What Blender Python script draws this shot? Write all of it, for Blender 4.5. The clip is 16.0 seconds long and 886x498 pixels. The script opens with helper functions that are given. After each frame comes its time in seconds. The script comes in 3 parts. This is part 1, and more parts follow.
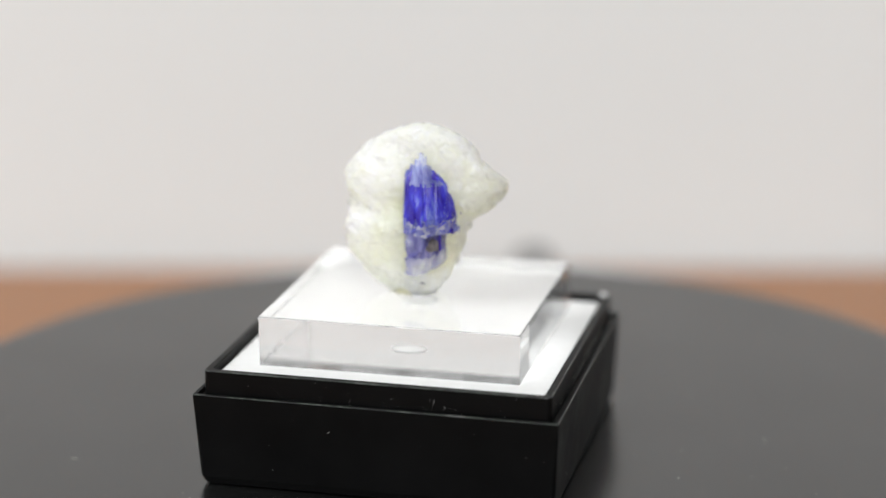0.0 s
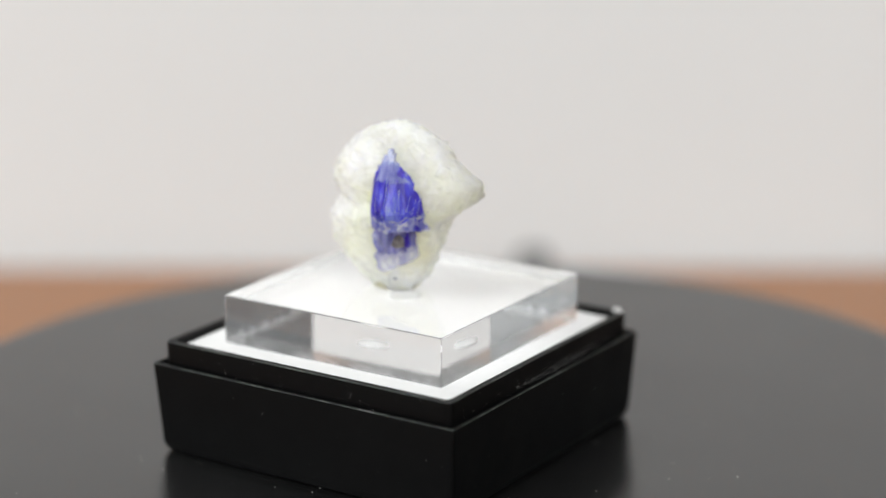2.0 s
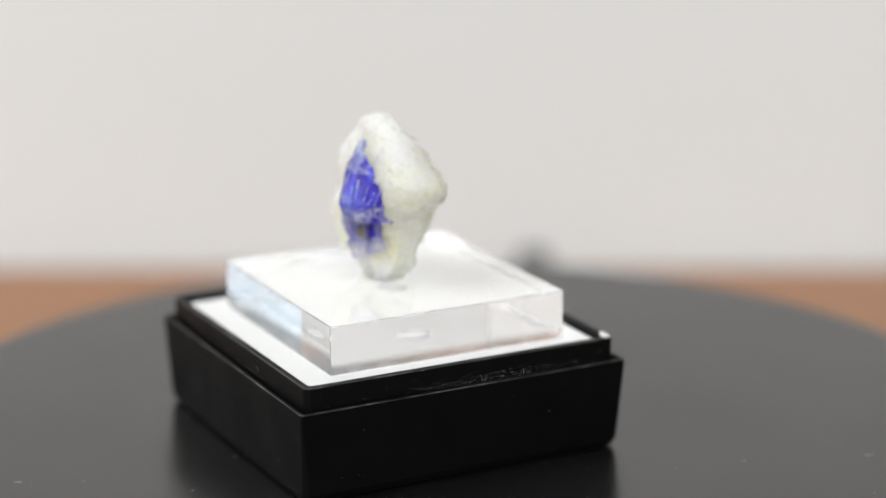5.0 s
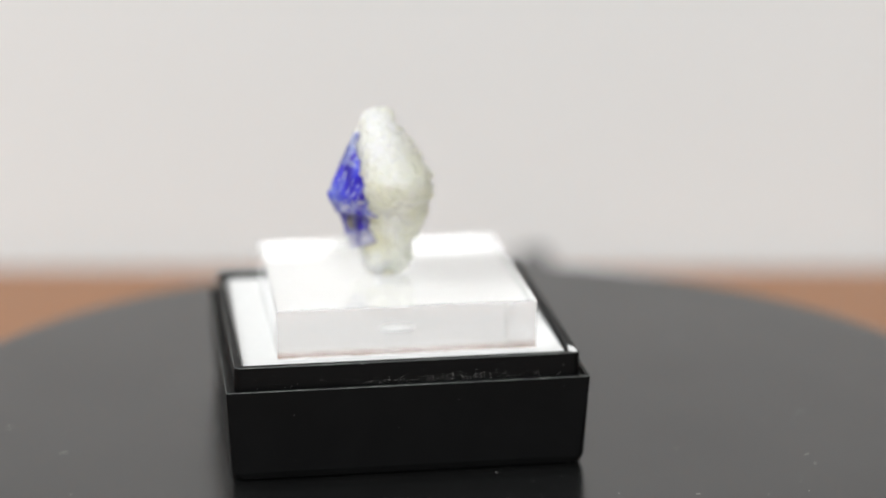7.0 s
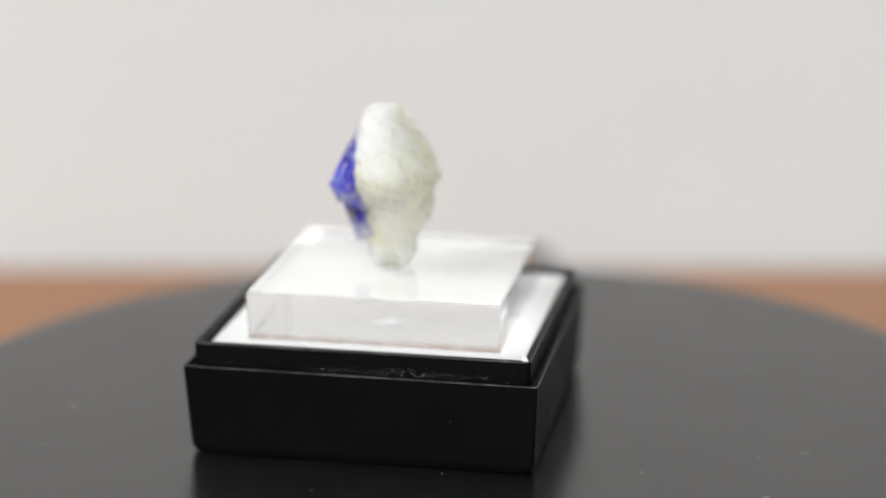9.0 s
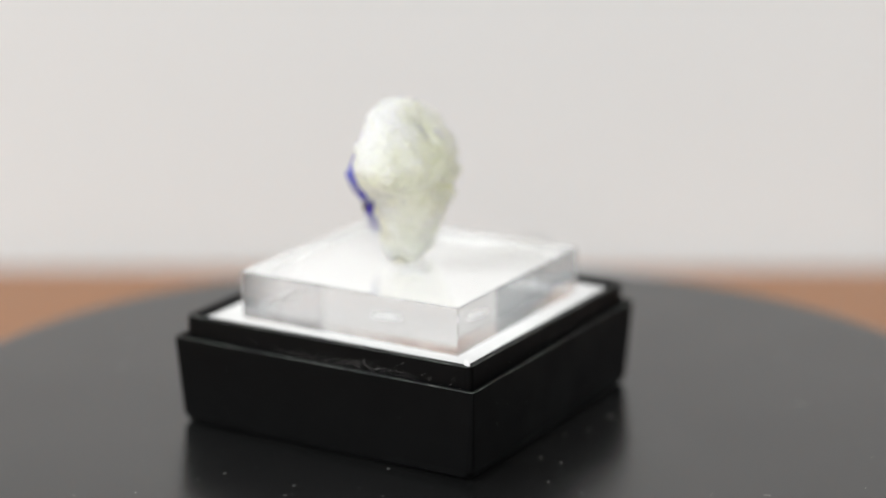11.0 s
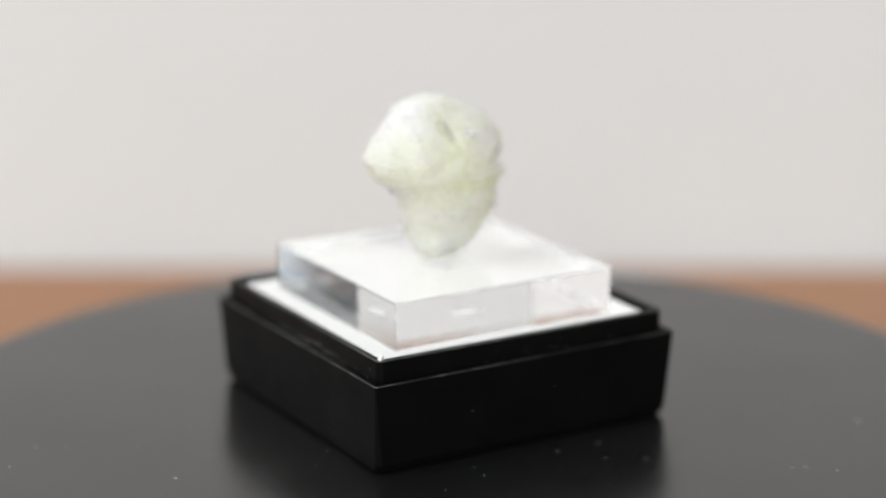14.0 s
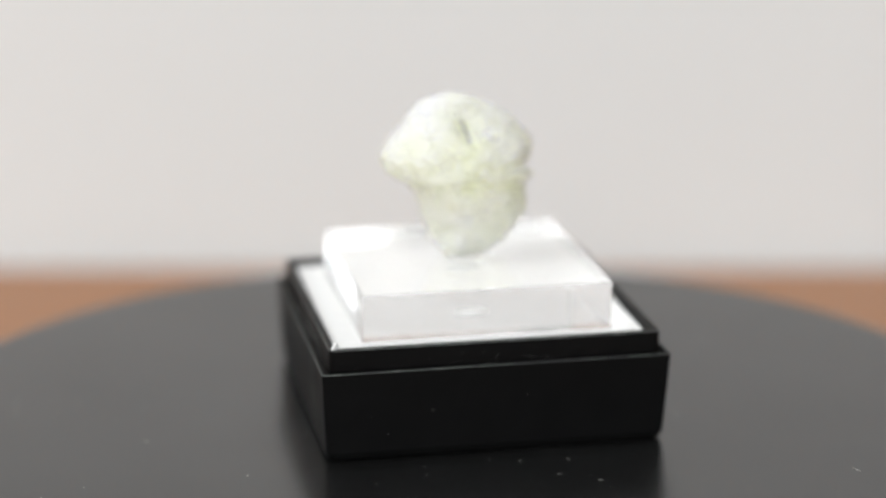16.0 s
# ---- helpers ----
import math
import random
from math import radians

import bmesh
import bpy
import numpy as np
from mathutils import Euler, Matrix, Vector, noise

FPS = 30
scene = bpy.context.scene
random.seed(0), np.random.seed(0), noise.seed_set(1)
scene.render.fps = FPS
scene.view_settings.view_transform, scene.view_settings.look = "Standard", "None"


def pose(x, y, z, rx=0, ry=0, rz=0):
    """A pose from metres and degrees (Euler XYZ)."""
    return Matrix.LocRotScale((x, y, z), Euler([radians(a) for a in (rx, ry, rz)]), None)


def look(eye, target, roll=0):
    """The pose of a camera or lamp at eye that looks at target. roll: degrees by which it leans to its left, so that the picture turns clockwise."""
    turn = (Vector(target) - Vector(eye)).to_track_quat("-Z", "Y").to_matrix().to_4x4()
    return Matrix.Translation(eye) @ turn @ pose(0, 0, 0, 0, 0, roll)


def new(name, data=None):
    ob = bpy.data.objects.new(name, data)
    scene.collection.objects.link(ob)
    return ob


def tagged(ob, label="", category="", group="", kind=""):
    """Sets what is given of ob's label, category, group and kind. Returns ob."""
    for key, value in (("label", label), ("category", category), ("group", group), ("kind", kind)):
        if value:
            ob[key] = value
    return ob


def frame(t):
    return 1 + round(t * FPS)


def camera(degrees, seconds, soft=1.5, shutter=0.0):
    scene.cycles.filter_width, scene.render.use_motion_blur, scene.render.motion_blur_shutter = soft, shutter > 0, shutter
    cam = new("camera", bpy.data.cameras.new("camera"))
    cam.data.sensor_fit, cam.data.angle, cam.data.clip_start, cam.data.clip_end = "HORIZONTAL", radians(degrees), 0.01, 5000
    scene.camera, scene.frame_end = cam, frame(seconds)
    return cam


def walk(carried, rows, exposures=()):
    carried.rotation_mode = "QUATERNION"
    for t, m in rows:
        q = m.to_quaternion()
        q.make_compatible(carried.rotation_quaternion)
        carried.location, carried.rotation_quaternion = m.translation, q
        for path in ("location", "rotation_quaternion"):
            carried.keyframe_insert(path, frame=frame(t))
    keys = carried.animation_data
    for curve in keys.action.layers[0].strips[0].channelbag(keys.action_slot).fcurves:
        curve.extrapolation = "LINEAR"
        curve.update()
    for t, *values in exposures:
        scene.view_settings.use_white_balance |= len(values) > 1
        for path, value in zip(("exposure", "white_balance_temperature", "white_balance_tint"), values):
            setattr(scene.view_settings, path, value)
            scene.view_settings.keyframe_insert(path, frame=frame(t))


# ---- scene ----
cam = camera(23.22, 16.0, soft=1.5)
EYE = (-0.00114, -0.19396, 0.07106)
PITCH = -15.65
walk(cam, [(0.0, pose(*EYE, 90 + PITCH, 0, 0)), (16.0, pose(*EYE, 90 + PITCH, 0, 0))])
cam.data.dof.use_dof = True
cam.data.dof.focus_distance = 0.1862
cam.data.dof.aperture_fstop = 11.5

# ---------------------------------------------------------------- light
world = bpy.data.worlds.new("room_air")
scene.world = world
world.use_nodes = True
world.node_tree.nodes["Background"].inputs[0].default_value = (0.9, 0.95, 1.0, 1)
world.node_tree.nodes["Background"].inputs[1].default_value = 0.05


def area_lamp(name, eye, target, size, power, colour):
    data = bpy.data.lights.new(name, "AREA")
    data.shape, data.size, data.size_y = "RECTANGLE", size[0], size[1]
    data.energy, data.color = power, colour
    ob = new(name, data)
    ob.matrix_world = look(eye, target)
    return ob


area_lamp("key_softbox", (-0.60, -0.25, 0.55), (0, 0, 0.02), (0.4, 0.4), 3.4, (0.94, 0.98, 0.995))
area_lamp("front_softbox", (0.12, -1.42, 1.02), (0, 0, 0), (1.3, 1.3), 23.9, (0.955, 0.975, 0.985))

# ---------------------------------------------------------------- materials


class Mat:
    """A node material with a few short-hands."""

    def __init__(self, name, rough=0.5, **inputs):
        self.m = bpy.data.materials.new(name)
        self.m.use_nodes = True
        self.t = self.m.node_tree
        self.b = self.t.nodes["Principled BSDF"]
        self.b.inputs["Roughness"].default_value = rough
        for key, value in inputs.items():
            self.b.inputs[key.replace("_", " ")].default_value = value
        self.co = self.t.nodes.new("ShaderNodeTexCoord").outputs["Object"]

    def link(self, a, b):
        self.t.links.new(a, b)

    def mapped(self, scale):
        n = self.t.nodes.new("ShaderNodeMapping")
        n.inputs["Scale"].default_value = scale
        self.link(self.co, n.inputs[0])
        return n.outputs[0]

    def noise(self, scale, detail=4, rough=0.55, at=None):
        n = self.t.nodes.new("ShaderNodeTexNoise")
        n.inputs["Scale"].default_value, n.inputs["Detail"].default_value = scale, detail
        n.inputs["Roughness"].default_value = rough
        self.link(at or self.co, n.inputs["Vector"])
        return n.outputs["Fac"]

    def voronoi(self, scale, out="Distance"):
        n = self.t.nodes.new("ShaderNodeTexVoronoi")
        n.inputs["Scale"].default_value = scale
        self.link(self.co, n.inputs["Vector"])
        return n.outputs[out]

    def ramp(self, fac, *stops):
        n = self.t.nodes.new("ShaderNodeValToRGB")
        while len(n.color_ramp.elements) < len(stops):
            n.color_ramp.elements.new(0.5)
        for e, (place, colour) in zip(n.color_ramp.elements, stops):
            e.position = place
            e.color = (*colour, 1) if len(colour) == 3 else (colour[0],) * 3 + (1,)
        self.link(fac, n.inputs[0])
        return n.outputs[0]

    def mix(self, fac, a, b):
        n = self.t.nodes.new("ShaderNodeMix")
        n.data_type = "RGBA"
        self.link(fac, n.inputs[0])
        for socket, v in ((n.inputs[6], a), (n.inputs[7], b)):
            if isinstance(v, tuple):
                socket.default_value = (*v, 1)
            else:
                self.link(v, socket)
        return n.outputs[2]

    def bump(self, height, strength, distance):
        n = self.t.nodes.new("ShaderNodeBump")
        n.inputs["Strength"].default_value, n.inputs["Distance"].default_value = strength, distance
        self.link(height, n.inputs["Height"])
        old = self.b.inputs["Normal"]
        if old.is_linked:
            self.link(old.links[0].from_socket, n.inputs["Normal"])
        self.link(n.outputs[0], old)

    def colour(self, socket):
        if isinstance(socket, tuple):
            self.b.inputs["Base Color"].default_value = (*socket, 1)
        else:
            self.link(socket, self.b.inputs["Base Color"])

    def gloss(self, socket):
        self.link(socket, self.b.inputs["Roughness"])


def make_materials():
    m = {}
    a = Mat("white_painted_wall", 0.75)
    a.colour(a.ramp(a.noise(6, 3), (0.3, (0.80, 0.815, 0.81)), (0.7, (0.825, 0.84, 0.835))))
    a.bump(a.noise(900, 3), 0.2, 0.0004)
    m["wall"] = a.m
    a = Mat("dark_grey_wall", 0.8)
    a.colour(a.ramp(a.noise(5, 4), (0.3, (0.028, 0.028, 0.03)), (0.7, (0.04, 0.04, 0.042))))
    m["dark_wall"] = a.m
    a = Mat("daylight_outside", 1.0, Emission_Strength=1.25)
    a.colour((0.0, 0.0, 0.0))
    a.b.inputs["Emission Color"].default_value = (0.78, 0.90, 1.0, 1)
    m["daylight"] = a.m
    a = Mat("grey_floor", 0.6)
    a.colour(a.ramp(a.noise(8, 4), (0.3, (0.10, 0.10, 0.10)), (0.7, (0.14, 0.14, 0.135))))
    m["floor"] = a.m
    a = Mat("orange_brown_wood", 0.45)
    grain = a.noise(14, 6, 0.65, a.mapped((1, 14, 1)))
    fine = a.noise(120, 3, 0.6, a.mapped((1, 20, 1)))
    a.colour(a.mix(fine, a.ramp(grain, (0.3, (0.30, 0.13, 0.055)), (0.7, (0.40, 0.19, 0.09))), (0.36, 0.165, 0.075)))
    a.bump(fine, 0.2, 0.0003)
    m["wood"] = a.m
    a = Mat("matt_black_turntable", 0.3, Specular_IOR_Level=0.8)
    a.colour(a.ramp(a.noise(90, 5), (0.35, (0.006, 0.006, 0.006)), (0.7, (0.0095, 0.0095, 0.0093))))
    a.gloss(a.ramp(a.noise(60, 5), (0.3, (0.20,)), (0.7, (0.27,))))
    a.bump(a.noise(5000, 2), 0.15, 0.00003)
    m["platter"] = a.m
    a = Mat("black_box_plastic", 0.22, Specular_IOR_Level=0.16)
    a.colour(a.ramp(a.noise(250, 5), (0.35, (0.0018, 0.0017, 0.0018)), (0.75, (0.0031, 0.0030, 0.0031))))
    a.gloss(a.ramp(a.noise(180, 5), (0.3, (0.42,)), (0.7, (0.55,))))
    a.bump(a.noise(1200, 3), 0.1, 0.00004)
    m["black"] = a.m
    # highlight of the box edges painted as grey, uneven along their length
    a = Mat("highlit_black_plastic", 0.4, Specular_IOR_Level=0.6)
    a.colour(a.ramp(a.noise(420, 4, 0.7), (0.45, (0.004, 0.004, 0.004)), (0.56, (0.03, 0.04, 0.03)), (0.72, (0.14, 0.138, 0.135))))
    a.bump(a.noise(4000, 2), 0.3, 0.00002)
    m["edge_lit"] = a.m
    a = Mat("white_foam", 0.9)
    a.colour(a.ramp(a.noise(900, 4), (0.3, (0.84, 0.828, 0.815)), (0.7, (0.87, 0.858, 0.845))))
    a.bump(a.noise(5000, 2), 0.4, 0.00006)
    m["foam"] = a.m
    a = Mat("clear_acrylic", 0.0, IOR=1.49, Transmission_Weight=0.9)
    # faint white diffuse share, stronger and ragged towards the foot
    split = a.t.nodes.new("ShaderNodeSeparateXYZ")
    a.link(a.co, split.inputs[0])
    rise = a.t.nodes.new("ShaderNodeMath")
    rise.operation = "MULTIPLY_ADD"
    rise.inputs[1].default_value = 0.0026
    a.link(a.noise(650, 5, 0.65), rise.inputs[0])
    a.link(split.outputs[2], rise.inputs[2])
    wide = a.t.nodes.new("ShaderNodeMath")
    wide.operation = "MULTIPLY"
    wide.inputs[1].default_value = 100
    a.link(rise.outputs[0], wide.inputs[0])
    a.link(a.ramp(wide.outputs[0], (0.12, (0.78,)), (0.18, (0.97,)), (0.30, (0.995,))), a.b.inputs["Transmission Weight"])
    a.colour((0.985, 0.987, 0.99))
    m["acrylic"] = a.m
    # the top face is tinted darker to offset overbright light seen through it
    a = Mat("dimmed_acrylic_top", 0.0, IOR=1.49, Transmission_Weight=0.97)
    a.colour(a.ramp(a.noise(300, 4), (0.3, (0.80, 0.795, 0.785)), (0.7, (0.82, 0.815, 0.805))))
    m["acrylic_top"] = a.m
    # the underside is part white, standing in for light that brightens the sides
    a = Mat("whitened_acrylic_underside", 0.02, IOR=1.49)
    a.colour((0.97, 0.965, 0.96))
    a.link(a.ramp(a.noise(260, 5, 0.6), (0.35, (0.86,)), (0.65, (0.89,))), a.b.inputs["Transmission Weight"])
    m["acrylic_foot"] = a.m
    a = Mat("white_adhesive", 0.5)
    a.colour(a.ramp(a.noise(1500, 3), (0.3, (0.74, 0.735, 0.73)), (0.7, (0.77, 0.765, 0.76))))
    m["dot"] = a.m
    # sugary greenish-white host rock
    a = Mat("greenish_white_matrix", 0.45, Subsurface_Weight=1.0, Subsurface_Scale=0.012, Subsurface_Radius=(1.0, 1.0, 0.8))
    big = a.noise(170, 4)
    pale = a.ramp(big, (0.34, (0.82, 0.865, 0.62)), (0.5, (0.88, 0.91, 0.72)), (0.66, (0.925, 0.945, 0.83)))
    yellow = a.ramp(a.noise(130, 3, 0.5, a.mapped((1, 1.4, 1))), (0.60, (0.0,)), (0.74, (1.0,)))
    grey = a.ramp(a.noise(420, 5, 0.6), (0.66, (0.0,)), (0.80, (0.15,)))
    # a yellow stain beside the crystal's foot
    far = a.t.nodes.new("ShaderNodeVectorMath")
    far.operation = "DISTANCE"
    far.inputs[1].default_value = (0.0030, -0.0027, 0.0036)
    a.link(a.co, far.inputs[0])
    add = a.t.nodes.new("ShaderNodeMath")
    add.operation = "MULTIPLY_ADD"
    add.inputs[1].default_value = 0.0016
    a.link(a.noise(700, 4), add.inputs[0])
    a.link(far.outputs["Value"], add.inputs[2])
    stain = a.ramp(add.outputs[0], (0.0014, (1.0,)), (0.0030, (0.0,)))
    body = a.mix(yellow, pale, (0.82, 0.82, 0.54))
    a.colour(a.mix(grey, a.mix(stain, body, (0.84, 0.78, 0.42)), (0.62, 0.64, 0.56)))
    a.gloss(a.ramp(a.voronoi(1600, "Color"), (0.2, (0.2,)), (0.8, (0.6,))))
    a.bump(a.voronoi(1500), 0.06, 0.0001)
    a.bump(a.noise(2600, 4), 0.07, 0.00008)
    m["matrix"] = a.m
    a = Mat("milky_clear_quartz", 0.2, IOR=1.5, Transmission_Weight=0.4)
    a.colour(a.ramp(a.noise(400, 4), (0.35, (0.86, 0.86, 0.87)), (0.7, (0.95, 0.95, 0.955))))
    a.bump(a.voronoi(700), 0.5, 0.0001)
    m["quartz"] = a.m
    # clear tinted crystal: streaks along its length, fine steps across it
    for name, dark, mid, light, trans in (("crystal_deep", (0.035, 0.010, 0.46), (0.085, 0.075, 0.95), (0.30, 0.38, 1.0), 0.4),
                                          ("crystal_pale", (0.15, 0.16, 0.62), (0.32, 0.36, 0.86), (0.76, 0.80, 1.0), 0.45),
                                          ("crystal_grey", (0.09, 0.085, 0.42), (0.24, 0.24, 0.68), (0.60, 0.61, 0.90), 0.4),
                                          ("crystal_lilac", (0.34, 0.33, 0.66), (0.56, 0.56, 0.84), (0.86, 0.87, 0.96), 0.5)):
        a = Mat(name, 0.06, IOR=1.69, Transmission_Weight=trans, Specular_IOR_Level=0.4)
        streak = a.noise(420, 5, 0.62, a.mapped((2.4, 2.4, 0.55)))
        a.colour(a.ramp(streak, (0.38, dark), (0.53, mid), (0.66, light)))
        a.bump(a.noise(700, 4, 0.6, a.mapped((3, 3, 0.22))), 0.9, 0.00022)
        a.bump(a.voronoi(900, "Color"), 0.12, 0.00008)
        m[name] = a.m
    # sparkle painted as pale cells in the blue
    a = Mat("crystal_sparkle", 0.1, IOR=1.69, Transmission_Weight=0.5)
    glint = a.ramp(a.voronoi(2000, "Color"), (0.2, (0.16, 0.18, 0.72)), (0.45, (0.42, 0.46, 0.92)), (0.75, (0.86, 0.88, 1.0)))
    a.colour(a.mix(a.ramp(a.noise(700, 4), (0.52, (0.0,)), (0.64, (0.6,))), glint, (0.10, 0.10, 0.68)))
    a.bump(a.voronoi(1800), 0.6, 0.0001)
    m["crystal_sparkle"] = a.m
    # near-white colour that imitates glints on the prism
    a = Mat("painted_crystal_glint", 0.08, IOR=1.69, Transmission_Weight=0.2)
    a.colour(a.ramp(a.noise(1600, 3, 0.6, a.mapped((1, 1, 0.4))), (0.4, (0.45, 0.50, 0.95)), (0.55, (0.90, 0.92, 1.0))))
    m["glint"] = a.m
    a = Mat("grey_brown_inclusion", 0.3)
    a.colour(a.ramp(a.noise(2200, 4), (0.35, (0.05, 0.045, 0.05)), (0.65, (0.22, 0.20, 0.20))))
    m["inclusion"] = a.m
    a = Mat("olive_mounting_wax", 0.5)
    a.colour(a.ramp(a.noise(900, 4), (0.35, (0.34, 0.33, 0.21)), (0.65, (0.52, 0.50, 0.36))))
    a.bump(a.noise(1800, 3), 0.3, 0.00006)
    m["wax"] = a.m
    a = Mat("grey_fissure_strip", 0.35)
    a.colour(a.ramp(a.noise(1500, 4), (0.35, (0.30, 0.30, 0.33)), (0.65, (0.50, 0.50, 0.53))))
    m["fissure_fill"] = a.m
    a = Mat("black_speck", 0.5)
    a.colour((0.03, 0.035, 0.03))
    m["speck"] = a.m
    a = Mat("pale_lint", 0.8)
    a.colour(a.ramp(a.noise(3000, 2), (0.3, (0.45, 0.44, 0.42)), (0.7, (0.75, 0.74, 0.72))))
    m["lint"] = a.m
    a = Mat("dark_rubber", 0.5)
    a.colour(a.ramp(a.noise(300, 3), (0.3, (0.16, 0.16, 0.16)), (0.7, (0.2, 0.2, 0.2))))
    m["rubber"] = a.m
    return m


M = make_materials()

# ---------------------------------------------------------------- mesh helpers


def part(name, bm, material, parent=None, label="", smooth=False, kind=""):
    """Link a bmesh as one mesh object, under a thing or a part where one is given."""
    me = bpy.data.meshes.new(name)
    for f in bm.faces:
        f.smooth = smooth
    bm.to_mesh(me)
    bm.free()
    me.materials.append(material)
    ob = new(name, me)
    ob.parent = parent
    return tagged(ob, label, kind=kind)


def box_bm(x0, x1, y0, y1, z0, z1, bevel=0.0, segments=2):
    bm = bmesh.new()
    bmesh.ops.create_cube(bm, size=1, matrix=Matrix.LocRotScale(
        ((x0 + x1) / 2, (y0 + y1) / 2, (z0 + z1) / 2), None, (x1 - x0, y1 - y0, z1 - z0)))
    if bevel:
        bmesh.ops.bevel(bm, geom=bm.edges[:], offset=bevel, segments=segments, affect="EDGES", profile=0.5)
    return bm


def square_loop(half, radius, z, steps=5):
    """The corner points of a rounded square."""
    out = []
    for k, (sx, sy) in enumerate(((1, 1), (-1, 1), (-1, -1), (1, -1))):
        for i in range(steps + 1):
            a = radians(90 * k + 90 * i / steps)
            out.append((sx * (half - radius) + radius * math.cos(a), sy * (half - radius) + radius * math.sin(a), z))
    return out


def loft(loops, close=False, cap_first=True, cap_last=True):
    """Skin a row of loops of equally many points."""
    bm = bmesh.new()
    rows = [[bm.verts.new(p) for p in loop] for loop in loops]
    n = len(rows[0])
    pairs = list(zip(rows, rows[1:])) + ([(rows[-1], rows[0])] if close else [])
    for a, b in pairs:
        for i in range(n):
            bm.faces.new((a[i], a[(i + 1) % n], b[(i + 1) % n], b[i]))
    if not close and cap_first:
        bm.faces.new(rows[0][::-1])
    if not close and cap_last:
        bm.faces.new(rows[-1])
    bmesh.ops.recalc_face_normals(bm, faces=bm.faces[:])
    return bm


def turned(profile, steps=128):
    """A solid of revolution from (radius, height) pairs; it is closed at both ends."""
    return loft([[(r * math.cos(2 * math.pi * i / steps), r * math.sin(2 * math.pi * i / steps), z)
                  for i in range(steps)] for r, z in profile])


def hull(bm, points):
    vs = [bm.verts.new(p) for p in points]
    res = bmesh.ops.convex_hull(bm, input=vs, use_existing_faces=False)
    loose = [v for v in vs if not v.link_faces]
    bmesh.ops.delete(bm, geom=loose, context="VERTS")


def thing(name, label, category, group="", m=None):
    ob = tagged(new(name), label, category, group)
    ob.empty_display_size = 0.01
    if m is not None:
        ob.matrix_world = m
    return ob


# ---------------------------------------------------------------- measures (metres)
SPIN = -9.694            # degrees a second
BOX_AT, BOX_TURN = (-0.00341, -0.00552), -13.59
BLOCK_AT = (0.00012, 0.00038)      # on the box, in its axes
ROCK_AT = (-0.0035, -0.00568)
STEP_Z, LIP_Z, FOAM_Z, BLOCK_Z = 0.00854, 0.01051, 0.00994, 0.01445
TABLE_Z, WALL_Y = -0.022, 0.131


def carried_pose(x, y, z, turn, t):
    """The pose at t seconds of what stands at (x, y, z) with that turn on the platter."""
    return pose(0, 0, 0, 0, 0, SPIN * t) @ pose(x, y, z, 0, 0, turn)


